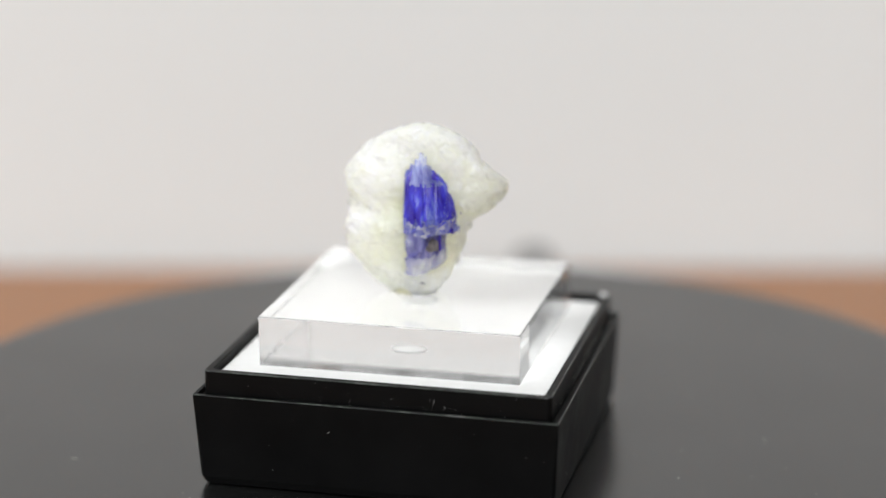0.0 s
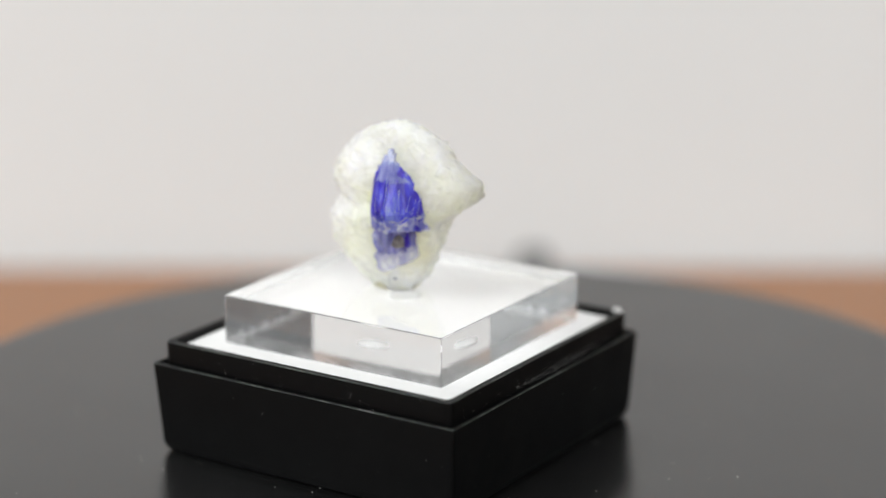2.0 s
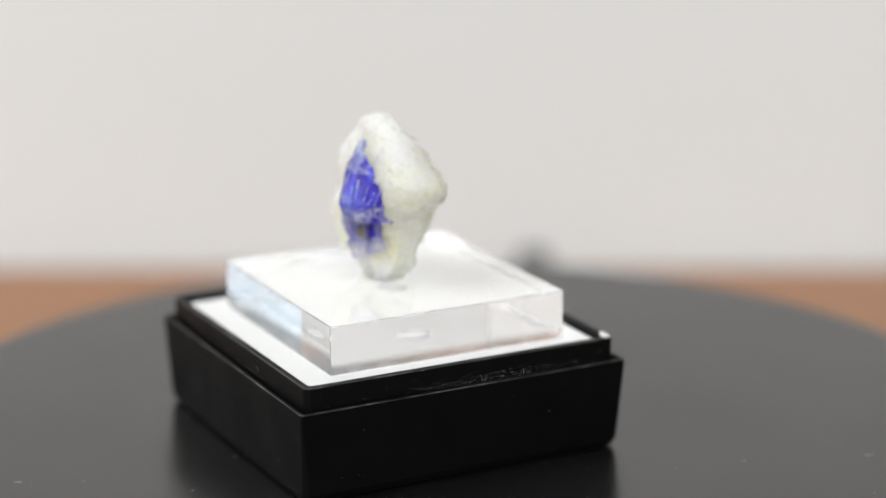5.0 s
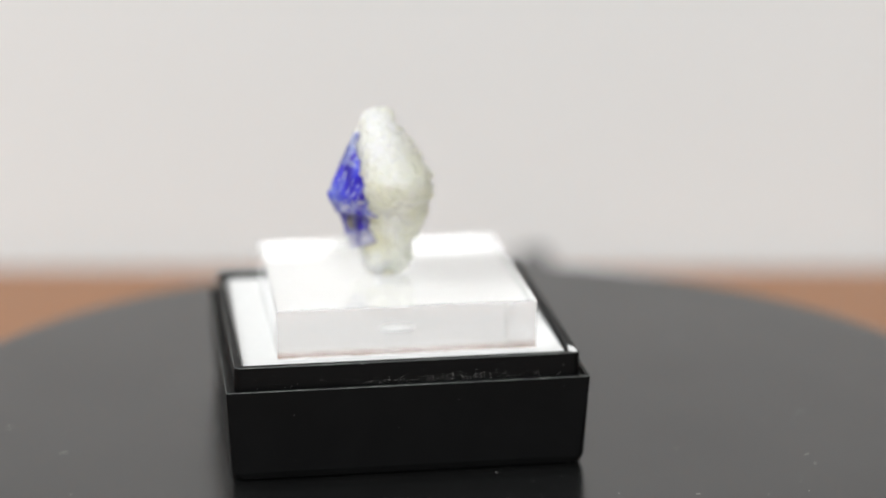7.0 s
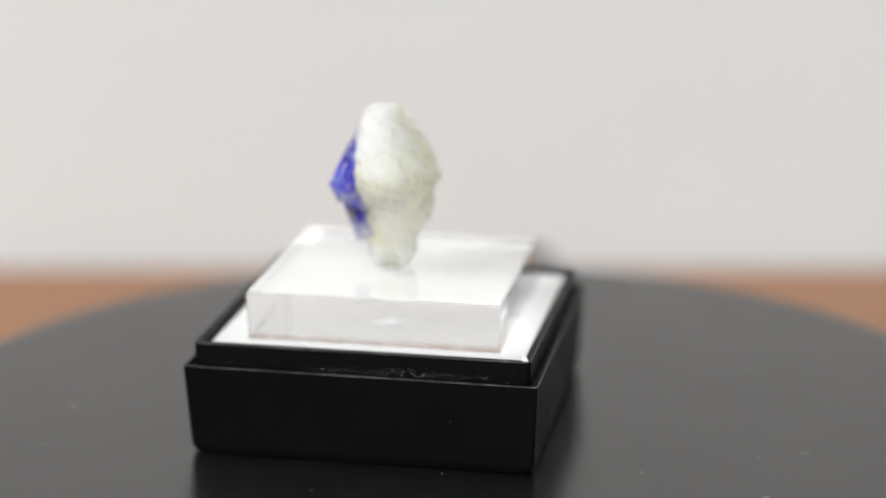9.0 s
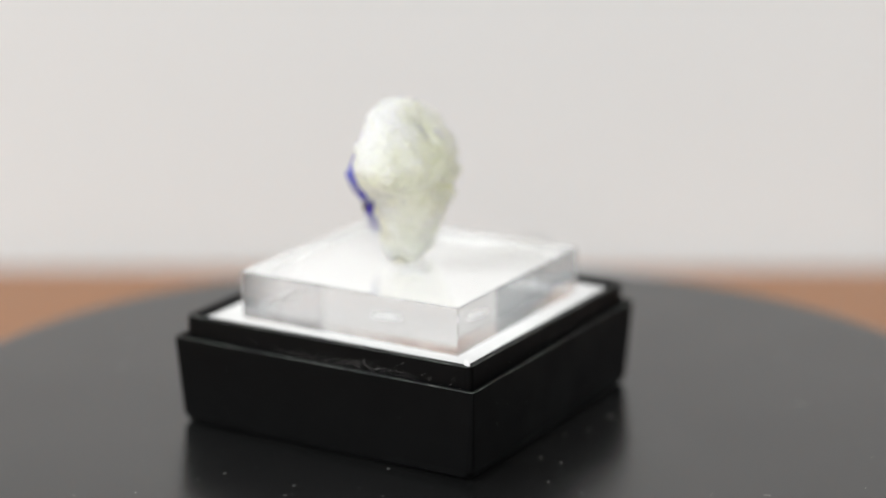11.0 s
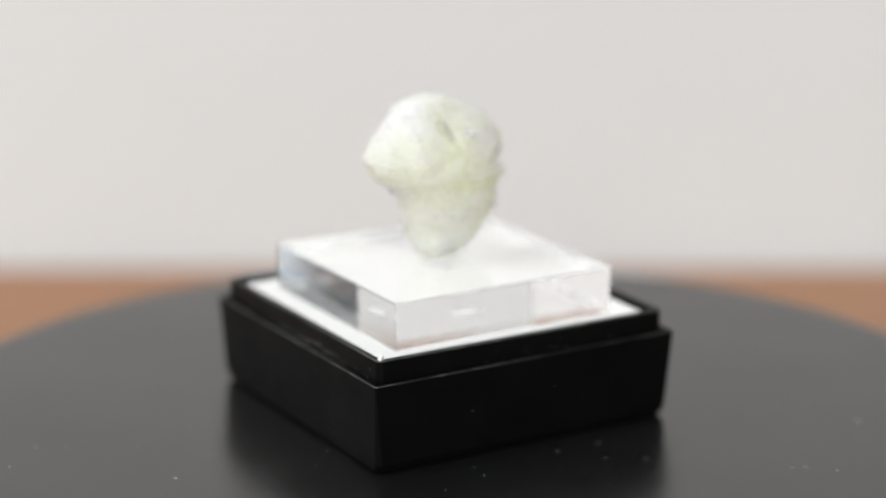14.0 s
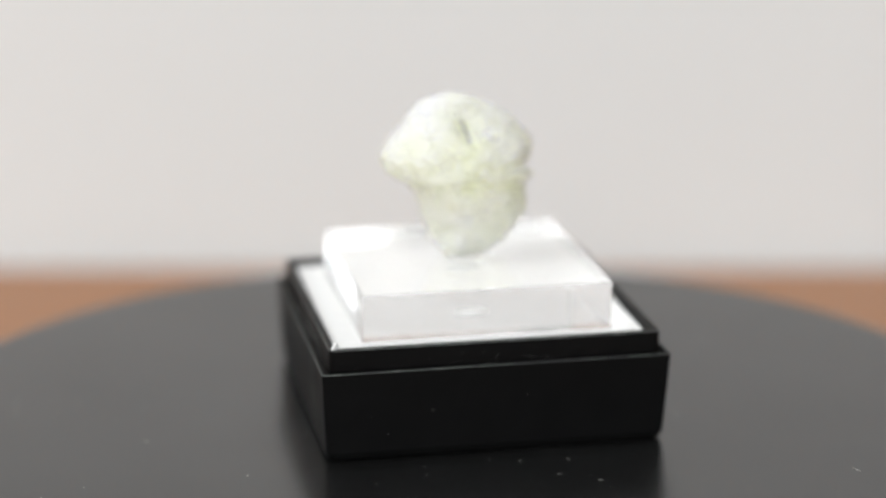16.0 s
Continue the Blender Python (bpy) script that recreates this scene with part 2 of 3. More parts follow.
# ---------------------------------------------------------------- the room
def build_room():
    for name, b, mat, label in (
            ("wall_north", (-1.6, 0.25, WALL_Y, WALL_Y + 0.1, -0.78, 1.72), "wall", "plain off-white painted wall behind the table"),
            # unseen dark wall, added to darken what shows in the acrylic
            ("wall_dark_added", (0.25, 1.6, WALL_Y + 0.06, WALL_Y + 0.1, -0.78, 1.72), "dark_wall", "unseen dark grey wall added beside the white one"),
            ("wall_south", (-1.6, 1.6, -2.5, -2.4, -0.78, 1.72), "dark_wall", "plain dark grey wall"),
            ("wall_west", (-1.7, -1.6, -2.5, WALL_Y + 0.1, -0.78, 1.72), "wall", "plain off-white painted wall"),
            ("floor", (-1.7, 1.7, -2.5, WALL_Y + 0.1, -0.88, -0.78), "floor", "plain grey floor"),
            ("ceiling", (-1.7, 1.7, -2.5, WALL_Y + 0.1, 1.72, 1.82), "wall", "plain white ceiling")):
        tagged(part(name, box_bm(*b), M[mat], None, label), kind="structure")
    # east wall round its window opening
    y0, y1, z0, z1 = -2.1, -1.0, 0.15, 1.1
    bm = bmesh.new()
    for b in ((-2.5, y0, -0.78, 1.72), (y1, WALL_Y + 0.1, -0.78, 1.72), (y0, y1, -0.78, z0), (y0, y1, z1, 1.72)):
        bmesh.ops.create_cube(bm, size=1, matrix=Matrix.LocRotScale((1.65, (b[0] + b[1]) / 2, (b[2] + b[3]) / 2), None, (0.1, b[1] - b[0], b[3] - b[2])))
    tagged(part("wall_east", bm, M["dark_wall"], None, "plain dark grey wall with a window"), kind="structure")
    window = tagged(new("window_1"), "plain window with bluish daylight", kind="structure")
    window.matrix_world = pose(1.65, 0, 0)
    for b in ((y0, y1, z0, z0 + 0.04), (y0, y1, z1 - 0.04, z1), (y0, y0 + 0.04, z0 + 0.04, z1 - 0.04), (y1 - 0.04, y1, z0 + 0.04, z1 - 0.04)):
        part("window_frame", box_bm(-0.02, 0.02, *b, 0.003), M["wall"], window)
    tagged(part("backdrop", box_bm(1.72, 1.73, y0 - 0.1, y1 + 0.1, z0 - 0.1, z1 + 0.1), M["daylight"], None, "bluish daylight outside the window"), kind="structure")
    table = thing("table", "orange-brown wooden table with straight grain", "table", m=pose(0, -0.2, -0.78))
    h = TABLE_Z + 0.78
    part("tabletop", box_bm(-0.6, 0.6, -0.35, 0.329, h - 0.03, h, 0.002), M["wood"], table, "orange-brown wooden top")
    for x in (-0.55, 0.55):
        for y in (-0.30, 0.29):
            part("leg", box_bm(x - 0.025, x + 0.025, y - 0.025, y + 0.025, 0, h - 0.03, 0.002), M["wood"], table)
    plug = thing("plug", "small dark plug standing on the table by the wall", "plug", m=pose(0.0125, 0.118, TABLE_Z))
    part("plug_body", turned([(0.0024, 0), (0.0029, 0.0006), (0.0029, 0.0036), (0.0024, 0.0052), (0.0014, 0.0058)], 24),
         M["rubber"], plug, smooth=True)


# ---------------------------------------------------------------- the turntable
def build_turntable():
    tt = thing("turntable", "matt black round display turntable on a wooden table", "turntable", m=pose(0, 0, TABLE_Z))
    h = -TABLE_Z
    part("base", turned([(0.047, 0), (0.048, 0.001), (0.048, h - 0.0085), (0.047, h - 0.0075)]), M["platter"], tt, "black plastic base", True)
    platter = part("platter", turned([(0.0533, h - 0.007), (0.0541, h - 0.0062), (0.0541, h - 0.0008), (0.0538, h - 0.0002), (0.0532, h)], 192),
                   M["platter"], tt, "matt black revolving disc with pale dust")
    rnd = random.Random(5)
    bm = bmesh.new()
    for _ in range(290):
        r, a = 0.053 * math.sqrt(rnd.random()), rnd.random() * 6.283
        s = rnd.choice((0.00003, 0.00004, 0.00005, 0.00008))
        fleck(bm, rnd, Vector((r * math.cos(a), r * math.sin(a), h + s * 0.3)), s, Vector((0, 0, 1)))
    part("dust", bm, M["lint"], platter, "scattered pale dust", kind="stuff")
    return platter


def fleck(bm, rnd, at, size, out, long=None):
    """A crumb, or a short bent fibre, that lies at a place."""
    long = rnd.random() < 0.35 if long is None else long
    if not long:
        hull(bm, [at + Vector((rnd.uniform(-1, 1), rnd.uniform(-1, 1), rnd.uniform(-0.6, 0.8))) * size for _ in range(7)])
        return
    side = Vector((rnd.uniform(-1, 1), rnd.uniform(-1, 1), rnd.uniform(-1, 1)))
    side = (side - out * side.dot(out)).normalized()
    cross = out.cross(side)
    bend, length = rnd.uniform(-0.5, 0.5), size * rnd.uniform(5, 11)
    rows = []
    for i in range(5):
        u = i / 4 - 0.5
        c = at + side * (u * length) + cross * (bend * length * (0.25 - u * u))
        rows.append([c + (cross * math.cos(k * 2.094) + out * math.sin(k * 2.094)) * size * 0.3 for k in range(3)])
    vs = [[bm.verts.new(p) for p in r] for r in rows]
    for a, b in zip(vs, vs[1:]):
        for i in range(3):
            bm.faces.new((a[i], a[(i + 1) % 3], b[(i + 1) % 3], b[i]))


# ---------------------------------------------------------------- the box and its foam
def build_box():
    box = thing("display_box", "glossy black plastic specimen box base with lint", "box")
    S, L, I = 0.01615, 0.01536, 0.01468
    body = loft([square_loop(0.0152, 0.0009, 0.0), square_loop(0.01565, 0.0009, 0.0003), square_loop(0.0158, 0.0006, 0.0009),
                 square_loop(S - 0.00002, 0.0001, STEP_Z - 0.00012), square_loop(S - 0.00006, 0.0001, STEP_Z - 0.00004), square_loop(S - 0.00013, 0.0001, STEP_Z),
                 square_loop(S - 0.00035, 0.0001, STEP_Z), square_loop(S - 0.00042, 0.0006, STEP_Z - 0.0004),
                 square_loop(L - 0.0001, 0.0006, STEP_Z - 0.0004)])
    body = part("body", body, M["black"], box, "glossy black tray")
    lip = loft([square_loop(L, 0.0006, STEP_Z - 0.0004), square_loop(L, 0.0006, LIP_Z - 0.0001), square_loop(L - 0.0001, 0.0006, LIP_Z),
                square_loop(I + 0.0001, 0.0005, LIP_Z), square_loop(I, 0.0005, LIP_Z - 0.0001), square_loop(I, 0.0005, STEP_Z - 0.0004)], close=True)
    lip = part("lip", lip, M["black"], box, "raised inner rim")
    # thin strip along an edge, paler to imitate the light it catches
    def edge_highlight(r, z, corner, parent):
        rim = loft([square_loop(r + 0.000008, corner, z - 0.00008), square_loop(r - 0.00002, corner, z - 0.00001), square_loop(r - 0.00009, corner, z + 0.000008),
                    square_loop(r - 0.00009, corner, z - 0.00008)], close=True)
        part("edge_highlight", rim, M["edge_lit"], parent, "greyish edge with painted highlight")
    edge_highlight(S, STEP_Z, 0.0003, body)
    edge_highlight(L, LIP_Z, 0.0006, lip)
    # crumbs and fibres: most of them on the ledge, a few on the sides
    rnd = random.Random(11)
    bm = bmesh.new()
    for side in range(4):
        turn = Matrix.Rotation(radians(90 * side), 4, "Z")
        n = Vector((0, -1, 0))
        spots = []
        for _ in range((60, 300, 60, 110)[side]):
            u = rnd.gauss(0.002, 0.0055)
            if abs(u) < 0.0145:
                spots.append((Vector((u, -L - 0.00003 - rnd.random() * 0.00008, STEP_Z + abs(rnd.gauss(0, 0.00045)) - 0.0001)), rnd.choice((0.000016, 0.000022, 0.000028, 0.000038))))
        for _ in range(9):
            spots.append((Vector((rnd.uniform(-0.0145, 0.0145), -L - 0.00002, rnd.uniform(STEP_Z, LIP_Z))), 0.00003))
        for _ in range(15):
            z = rnd.uniform(0.0015, 0.0085)
            spots.append((Vector((rnd.uniform(-0.015, 0.015), -0.0158 - 0.00032 * (z - 0.0009) / 0.0075 - 0.00002, z)), 0.00003))
        for at, size in spots:
            fleck(bm, rnd, turn @ at, size, turn @ n, rnd.random() < 0.1)
    part("lint", bm, M["lint"], box, "pale lint and crumbs", kind="stuff")
    # crumb of foam on the rim's corner
    bm = bmesh.new()
    hull(bm, [Vector((0.01475, 0.01475, LIP_Z + 0.0001)) + Vector([rnd.uniform(-1, 1) * 0.00042 for _ in range(3)]) for _ in range(18)])
    part("foam_crumb", bm, M["foam"], box, "white foam crumb on the corner")
    foam = thing("foam_insert", "white foam pad filling the black specimen box", "foam pad")
    G = I - 0.00015
    bm = loft([square_loop(G, 0.0005, -0.002), square_loop(G, 0.0005, -0.0002), square_loop(G - 0.00015, 0.0005, -0.00003)])
    part("foam_pad", bm, M["foam"], foam, smooth=False)
    return box, foam


def build_block():
    block = thing("acrylic_base", "clear square acrylic display base with polished sides", "display base")
    a, h = 0.0117, BLOCK_Z - FOAM_Z
    ob = part("acrylic_block", box_bm(-a, a, -a, a, 0, h, 0.00008, 2), M["acrylic"], block, "clear polished acrylic")
    ob.data.materials.append(M["acrylic_top"])
    ob.data.materials.append(M["acrylic_foot"])
    for f in ob.data.polygons:
        f.material_index = 1 if f.normal.z > 0.9 else 2 if f.normal.z < -0.9 else 0
    ob.visible_shadow = False
    part("adhesive_dot", turned([(0.0013, 0.00004), (0.0016, 0.00005), (0.0016, 0.00006), (0.0013, 0.00007)], 40), M["dot"], block, "white round adhesive dot", True)
    return block


# ---------------------------------------------------------------- the mineral
# heights of the slices; then centre x, centre y, long radius, short radius, turn of the long axis, three-sidedness; millimetres and degrees
HEIGHTS = (0, 1.2, 2.4, 3.6, 4.8, 6.0, 6.8, 7.6, 8.6, 9.8, 11.0, 12.2, 13.4, 14.6, 15.6)
SLICES = ((-0.2, -0.2, 2.0, 1.4, -8, -0.2), (-0.3, 0.0, 3.4, 2.1, -6, -0.13), (-0.55, -0.1, 4.45, 2.45, -4, -0.02), (-0.85, 0.0, 4.95, 2.8, -2, -0.02),
          (-0.8, 0.2, 5.45, 3.25, -3, -0.01), (-0.7, 0.25, 5.7, 3.7, -5, -0.01), (-0.45, 0.15, 6.0, 3.8, -7, -0.02), (0.1, 0.35, 6.35, 3.6, -7, 0.02),
          (0.7, 0.4, 6.85, 3.55, -11, 0.02), (0.7, 0.15, 7.15, 3.6, -13, 0.02), (0.4, -0.05, 6.85, 3.2, -13, 0.0), (0.5, -0.3, 6.1, 2.7, -16, -0.06),
          (0.9, -0.5, 5.0, 1.9, -16, -0.14), (0.75, -0.95, 3.8, 1.55, -18, -0.03), (0.6, -0.9, 1.7, 1.4, -30, 0.1))


def chip(p):
    """A flat offset for each broken grain, with soft borders."""
    near, at = noise.voronoi(p)
    edge = min(1, max(0, (near[1] - near[0]) * 5))
    return noise.noise(at[0] * 3.7 + Vector((0.31, 0.17, 0.73))) * 0.5 * edge


def matrix_bm(levels=150, steps=220):
    bm = bmesh.new()
    cols = [np.array([s[i] for s in SLICES]) for i in range(6)]
    rows = []
    for k in range(levels):
        z = 15.7 * k / (levels - 1)
        cx, cy, ra, rb, turn, three = [float(np.interp([z - 0.35, z, z + 0.35], HEIGHTS, c).mean()) for c in cols]
        if z > 14.9:
            f = math.sqrt(max(0.02, 1 - ((z - 14.9) / 0.82) ** 2))
            ra, rb = ra * f, rb * f
        row = []
        for i in range(steps):
            a = 2 * math.pi * i / steps
            c, s = math.cos(a), math.sin(a)
            q = (abs(c) ** 2.3 + abs(s) ** 2.3) ** (-1 / 2.3) * (1 + three * math.cos(3 * a))
            x, y = ra * q * c, rb * q * s
            t = radians(turn)
            x, y = x * math.cos(t) - y * math.sin(t), x * math.sin(t) + y * math.cos(t)
            p = Vector((cx + x, cy + y, z))
            out = Vector((x / ra ** 2, y / rb ** 2, (z - 8) / 90)).normalized()
            # lumps, flat broken faces, fine grain
            d = 0.30 * noise.noise(p * 0.45 + Vector((7, 3, 1)))
            cell = noise.voronoi(p * 0.42 + Vector((2, 9, 4)))
            d += 0.55 * (0.45 - cell[0][0]) * (0.4 + 0.6 * min(1, (cell[0][1] - cell[0][0]) * 4))
            d += 0.9 * chip(p * 0.8 + Vector((5, 1, 2))) + 0.30 * chip(p * 1.9)
            d += 0.10 * noise.noise(p * 1.4) + 0.05 * noise.noise(p * 2.6) + 0.02 * noise.noise(p * 6.0)
            # overhanging shoulder, cut off sharply below
            side = math.cos(math.atan2(y, x) - radians(-14))
            if side > 0:
                d += side ** 12 * (0.45 * math.exp(-((z - 10.3) / 1.1) ** 2) - 0.40 * math.exp(-((z - 6.9) / 0.75) ** 4))
            # ledge across the back, with the foot drawn in below it
            if p.y > 0:
                ledge = z - 0.9 * noise.noise(Vector((p.x * 0.45, 2.6, 0.4)))
                d += min(1, p.y / 1.5) * (0.30 * math.exp(-((ledge - 8.0) / 0.6) ** 2) - 0.40 * math.exp(-((ledge - 6.8) / 0.7) ** 2))
            # pocket round the crystal
            if p.y < 0:
                d -= 0.5 * math.exp(-((p.x - 1.5) / 2.6) ** 4) * math.exp(-((z - 7.4) / 4.6) ** 4)
            # narrow fissure beside the clear lump
            if p.y > 0:
                d -= 1.5 * math.exp(-((p.x - 0.65 - 0.15 * (z - 13)) / 0.34) ** 2) * math.exp(-((z - 12.8) / 1.3) ** 2)
            # cleft in the flank
            if x < 0:
                d -= 0.7 * math.exp(-((z - 8.3 - 0.2 * y) / 0.35) ** 2) * min(1, (-x / 5) ** 2)
            d *= min(1, z / 0.8)
            # ragged foot that stands clear of the base in places
            p.z += 0.45 * max(0, noise.noise(Vector((x * 0.9, y * 0.9, 4.2))) + 0.15) * max(0, 1 - z / 0.9)
            row.append(bm.verts.new((p + out * d) * 0.001))
        rows.append(row)
    for a, b in zip(rows, rows[1:]):
        for i in range(steps):
            bm.faces.new((a[i], a[(i + 1) % steps], b[(i + 1) % steps], b[i]))
    bm.faces.new(rows[0][::-1])
    bm.faces.new(rows[-1])
    return bm


def mm(bm):
    bmesh.ops.scale(bm, vec=(0.001, 0.001, 0.001), verts=bm.verts[:])
    bmesh.ops.recalc_face_normals(bm, faces=bm.faces[:])
    return bm


# corner lines of the crystal, height by height: x and y, millimetres
PRISM = ((12.0, ((-0.6, -2.4), (-0.4, -3.3), (0.6, -3.75), (1.5, -3.3), (1.9, -2.4))),
         (11.4, ((-1.05, -2.4), (-0.85, -3.5), (0.7, -4.2), (2.0, -3.7), (2.5, -2.4))),
         (10.6, ((-1.1, -2.4), (-0.95, -3.75), (0.8, -4.7), (2.6, -3.7), (3.2, -2.4))),
         (8.1, ((-1.25, -2.4), (-1.1, -4.2), (0.9, -5.85), (3.1, -4.0), (3.7, -2.6))),
         (6.4, ((-1.25, -2.4), (-1.1, -4.0), (0.9, -5.2), (3.1, -3.75), (3.7, -2.6))))
LOWER = ((6.5, ((-1.2, -2.2), (-1.1, -4.3), (0.7, -4.75), (2.2, -3.2), (2.9, -2.2))),
         (2.3, ((-1.2, -1.6), (-1.0, -3.1), (0.6, -3.4), (2.2, -2.6), (2.9, -1.5))))


def front_y(levels, x, z):
    """How far the front of a crystal stands out at a place."""
    zs = [q[0] for q in levels][::-1]
    return float(np.interp(z, zs, [np.interp(x, [a for a, _ in q[1]], [b for _, b in q[1]]) for q in levels[::-1]]))


def rib(bm, x, z0, z1, w, lean, proud=0.05):
    pts = []
    for k in range(2):
        z, c = (z0, z1)[k], x + lean * k
        pts += [Vector((c - w, front_y(PRISM, c, z) + 0.2, z)), Vector((c + w, front_y(PRISM, c, z) + 0.2, z)), Vector((c, front_y(PRISM, c, z) - proud, z))]
    hull(bm, pts)


def crag(rnd, x0, x1, low, high, depth, nu, nv, jitter):
    """A rough broken face of flat chips, closed at its back."""
    bm = bmesh.new()
    front, back = [], []
    for i in range(nu + 1):
        x = x0 + (x1 - x0) * i / nu
        lo, hi = low(x), high(x)
        col = []
        for j in range(nv + 1):
            xx, z = x + rnd.uniform(-1, 1) * jitter * (0 < i < nu), lo + (hi - lo) * j / nv + rnd.uniform(-1, 1) * jitter * 0.8
            col.append(bm.verts.new((xx, depth(xx, z) + rnd.uniform(-1, 0.7) * jitter, z)))
        front.append(col)
        back.append([bm.verts.new((x, -1.2, lo)), bm.verts.new((x, -1.2, hi))])
    for i in range(nu):
        a, b, p, q = front[i], front[i + 1], back[i], back[i + 1]
        for j in range(nv):
            if rnd.random() < 0.5:
                bm.faces.new((a[j], b[j], b[j + 1]))
                bm.faces.new((a[j], b[j + 1], a[j + 1]))
            else:
                bm.faces.new((a[j], b[j], a[j + 1]))
                bm.faces.new((b[j], b[j + 1], a[j + 1]))
        bm.faces.new((a[0], p[0], q[0], b[0]))
        bm.faces.new((a[-1], b[-1], q[1], p[1]))
        bm.faces.new((p[0], p[1], q[1], q[0]))
    for a, p in ((front[0], back[0]), (front[-1], back[-1])):
        bm.faces.new(a + [p[1], p[0]])
    return bm


def build_mineral():
    rock = thing("mineral_specimen", "blue-violet crystal in greenish-white rock on acrylic base", "mineral")
    part("matrix", matrix_bm(), M["matrix"], rock, "sugary greenish-white host rock", True)
    rnd = random.Random(3)
    # milky clear lump in the back
    bm = bmesh.new()
    bmesh.ops.create_icosphere(bm, subdivisions=5, radius=1)
    for v in bm.verts:
        p = v.co.copy()
        q = p * (1 + 0.14 * noise.noise(p * 1.3) + 0.30 * chip(p * 1.6) + 0.12 * chip(p * 3.5))
        v.co = Vector((-1.5 + q.x * 2.3, 1.25 + q.y * 1.75 - 0.1 * q.z, 10.5 + q.z * 2.7))
    part("quartz_lump", mm(bm), M["quartz"], rock, "milky clear quartz", True)

    crystal = thing_part("crystal", rock, "blue-violet prism")
    # main prism: faces rise from the shelf to the shoulder
    bm = bmesh.new()
    rows = []
    for z, pts in PRISM:
        rows.append([bm.verts.new((x, y, z)) for x, y in pts] + [bm.verts.new((x, -0.5, z)) for x in (pts[-1][0], pts[0][0])])
    for a, b in zip(rows, rows[1:]):
        n = len(a)
        for i in range(n):
            bm.faces.new((a[i], b[i], b[(i + 1) % n], a[(i + 1) % n]))
    bm.faces.new(rows[0])
    bm.faces.new(rows[-1][::-1])
    part("prism", mm(bm), M["crystal_deep"], crystal, "deep blue-violet prism")
    # striations, and glints painted as pale lines along the prism
    bm = bmesh.new()
    x = -1.18
    while x < 3.55:
        w = rnd.choice((0.12, 0.2, 0.35, 0.65)) * rnd.uniform(0.8, 1.2)
        lift, tilt = rnd.uniform(0.01, 0.10), rnd.uniform(-0.5, 0.5) * min(w, 0.4) * 0.8
        top = 10.95 - 0.3 * max(0, x - 1.2) + rnd.uniform(-0.12, 0.12)
        pts = []
        for z in (rnd.uniform(6.9, 7.5), 8.1, top):
            for u, k in ((x, -1), (min(x + w, 3.7), 1)):
                y = front_y(PRISM, u, z) - lift + tilt * k
                pts += [Vector((u, y, z)), Vector((u, y + 0.6, z))]
        hull(bm, pts)
        x += w
    part("ribbing", mm(bm), M["crystal_deep"], crystal, "upright blue ribs", kind="stuff")
    bm = bmesh.new()
    for x, z0, z1, w, lean in ((0.62, 8.6, 11.0, 0.025, 0.0), (0.95, 8.4, 10.4, 0.04, -0.25), (1.35, 7.9, 9.6, 0.04, 0.1),
                               (2.45, 8.2, 9.7, 0.035, 0.2), (2.85, 8.0, 9.2, 0.04, 0.15), (1.9, 8.4, 10.2, 0.04, -0.2), (3.2, 7.9, 9.6, 0.04, 0.05), (-0.55, 7.9, 9.1, 0.04, 0.0)):
        rib(bm, x, z0, z1, w, lean, 0.17)
    part("glint_lines", mm(bm), M["glint"], crystal, "pale painted glints", kind="stuff")
    # stepped end; its pale colour imitates a reflection
    for x, w, d, z1 in ((-0.7, 0.7, 0.55, 11.9), (-0.3, 0.7, 0.65, 12.4), (0.1, 0.7, 0.75, 12.9), (0.45, 0.55, 0.8, 13.4), (0.75, 0.45, 0.7, 13.1),
                        (1.15, 0.6, 0.65, 12.4), (1.65, 0.6, 0.6, 11.9), (0.2, 1.5, 0.95, 12.1), (2.15, 0.5, 0.6, 11.5), (2.6, 0.45, 0.5, 11.1)):
        bm = bmesh.new()
        tip = rnd.uniform(-0.3, 0.3)
        pts = []
        for k in (-0.5, 0.5):
            u = x + w * k
            yt = front_y(PRISM, x + 0.7 * w * k, min(z1, 12.0)) + max(0, z1 - 12) * 0.4 - 0.06 * d
            pts += [(u, front_y(PRISM, u, 10.7) - 0.05 - 0.05 * d, 10.75), (u, -2.0, 10.7), (x + 0.7 * w * k, yt, z1 + tip * k), (x + 0.7 * w * k, -2.0, z1 - 0.1)]
        hull(bm, [Vector(q) for q in pts])
        part("blade", mm(bm), M["crystal_pale"], crystal, "blue blade with a pale painted reflection")
    # broken, sparkling shelf and the rougher block below it
    bm = crag(rnd, -1.3, 3.85, lambda x: 6.35 - 0.12 * (x > 3.0), lambda x: 7.75 + 0.9 * noise.noise(Vector((x * 0.9, 3, 0))) + rnd.uniform(-0.15, 0.15), lambda x, z: front_y(PRISM, x, z) - 0.09, 17, 5, 0.13)
    part("broken_shelf", mm(bm), M["crystal_sparkle"], crystal, "pale broken ledge")
    bm = crag(rnd, -1.2, 2.75, lambda x: 3.6 + 0.3 * max(0, x), lambda x: 6.45, lambda x, z: front_y(LOWER, x, z), 9, 5, 0.18)
    part("lower_block", mm(bm), M["crystal_grey"], crystal, "greyish violet lower block")
    bm = crag(rnd, -1.2, 2.7, lambda x: 2.35 + 0.42 * max(0, x), lambda x: 3.9 + 0.3 * max(0, x) + 0.6 * noise.noise(Vector((x * 1.1, 8, 0))) + rnd.uniform(-0.1, 0.1), lambda x, z: front_y(LOWER, x, z) - 0.1, 13, 5, 0.15)
    part("lower_edge", mm(bm), M["crystal_lilac"], crystal, "pale lilac broken edge")
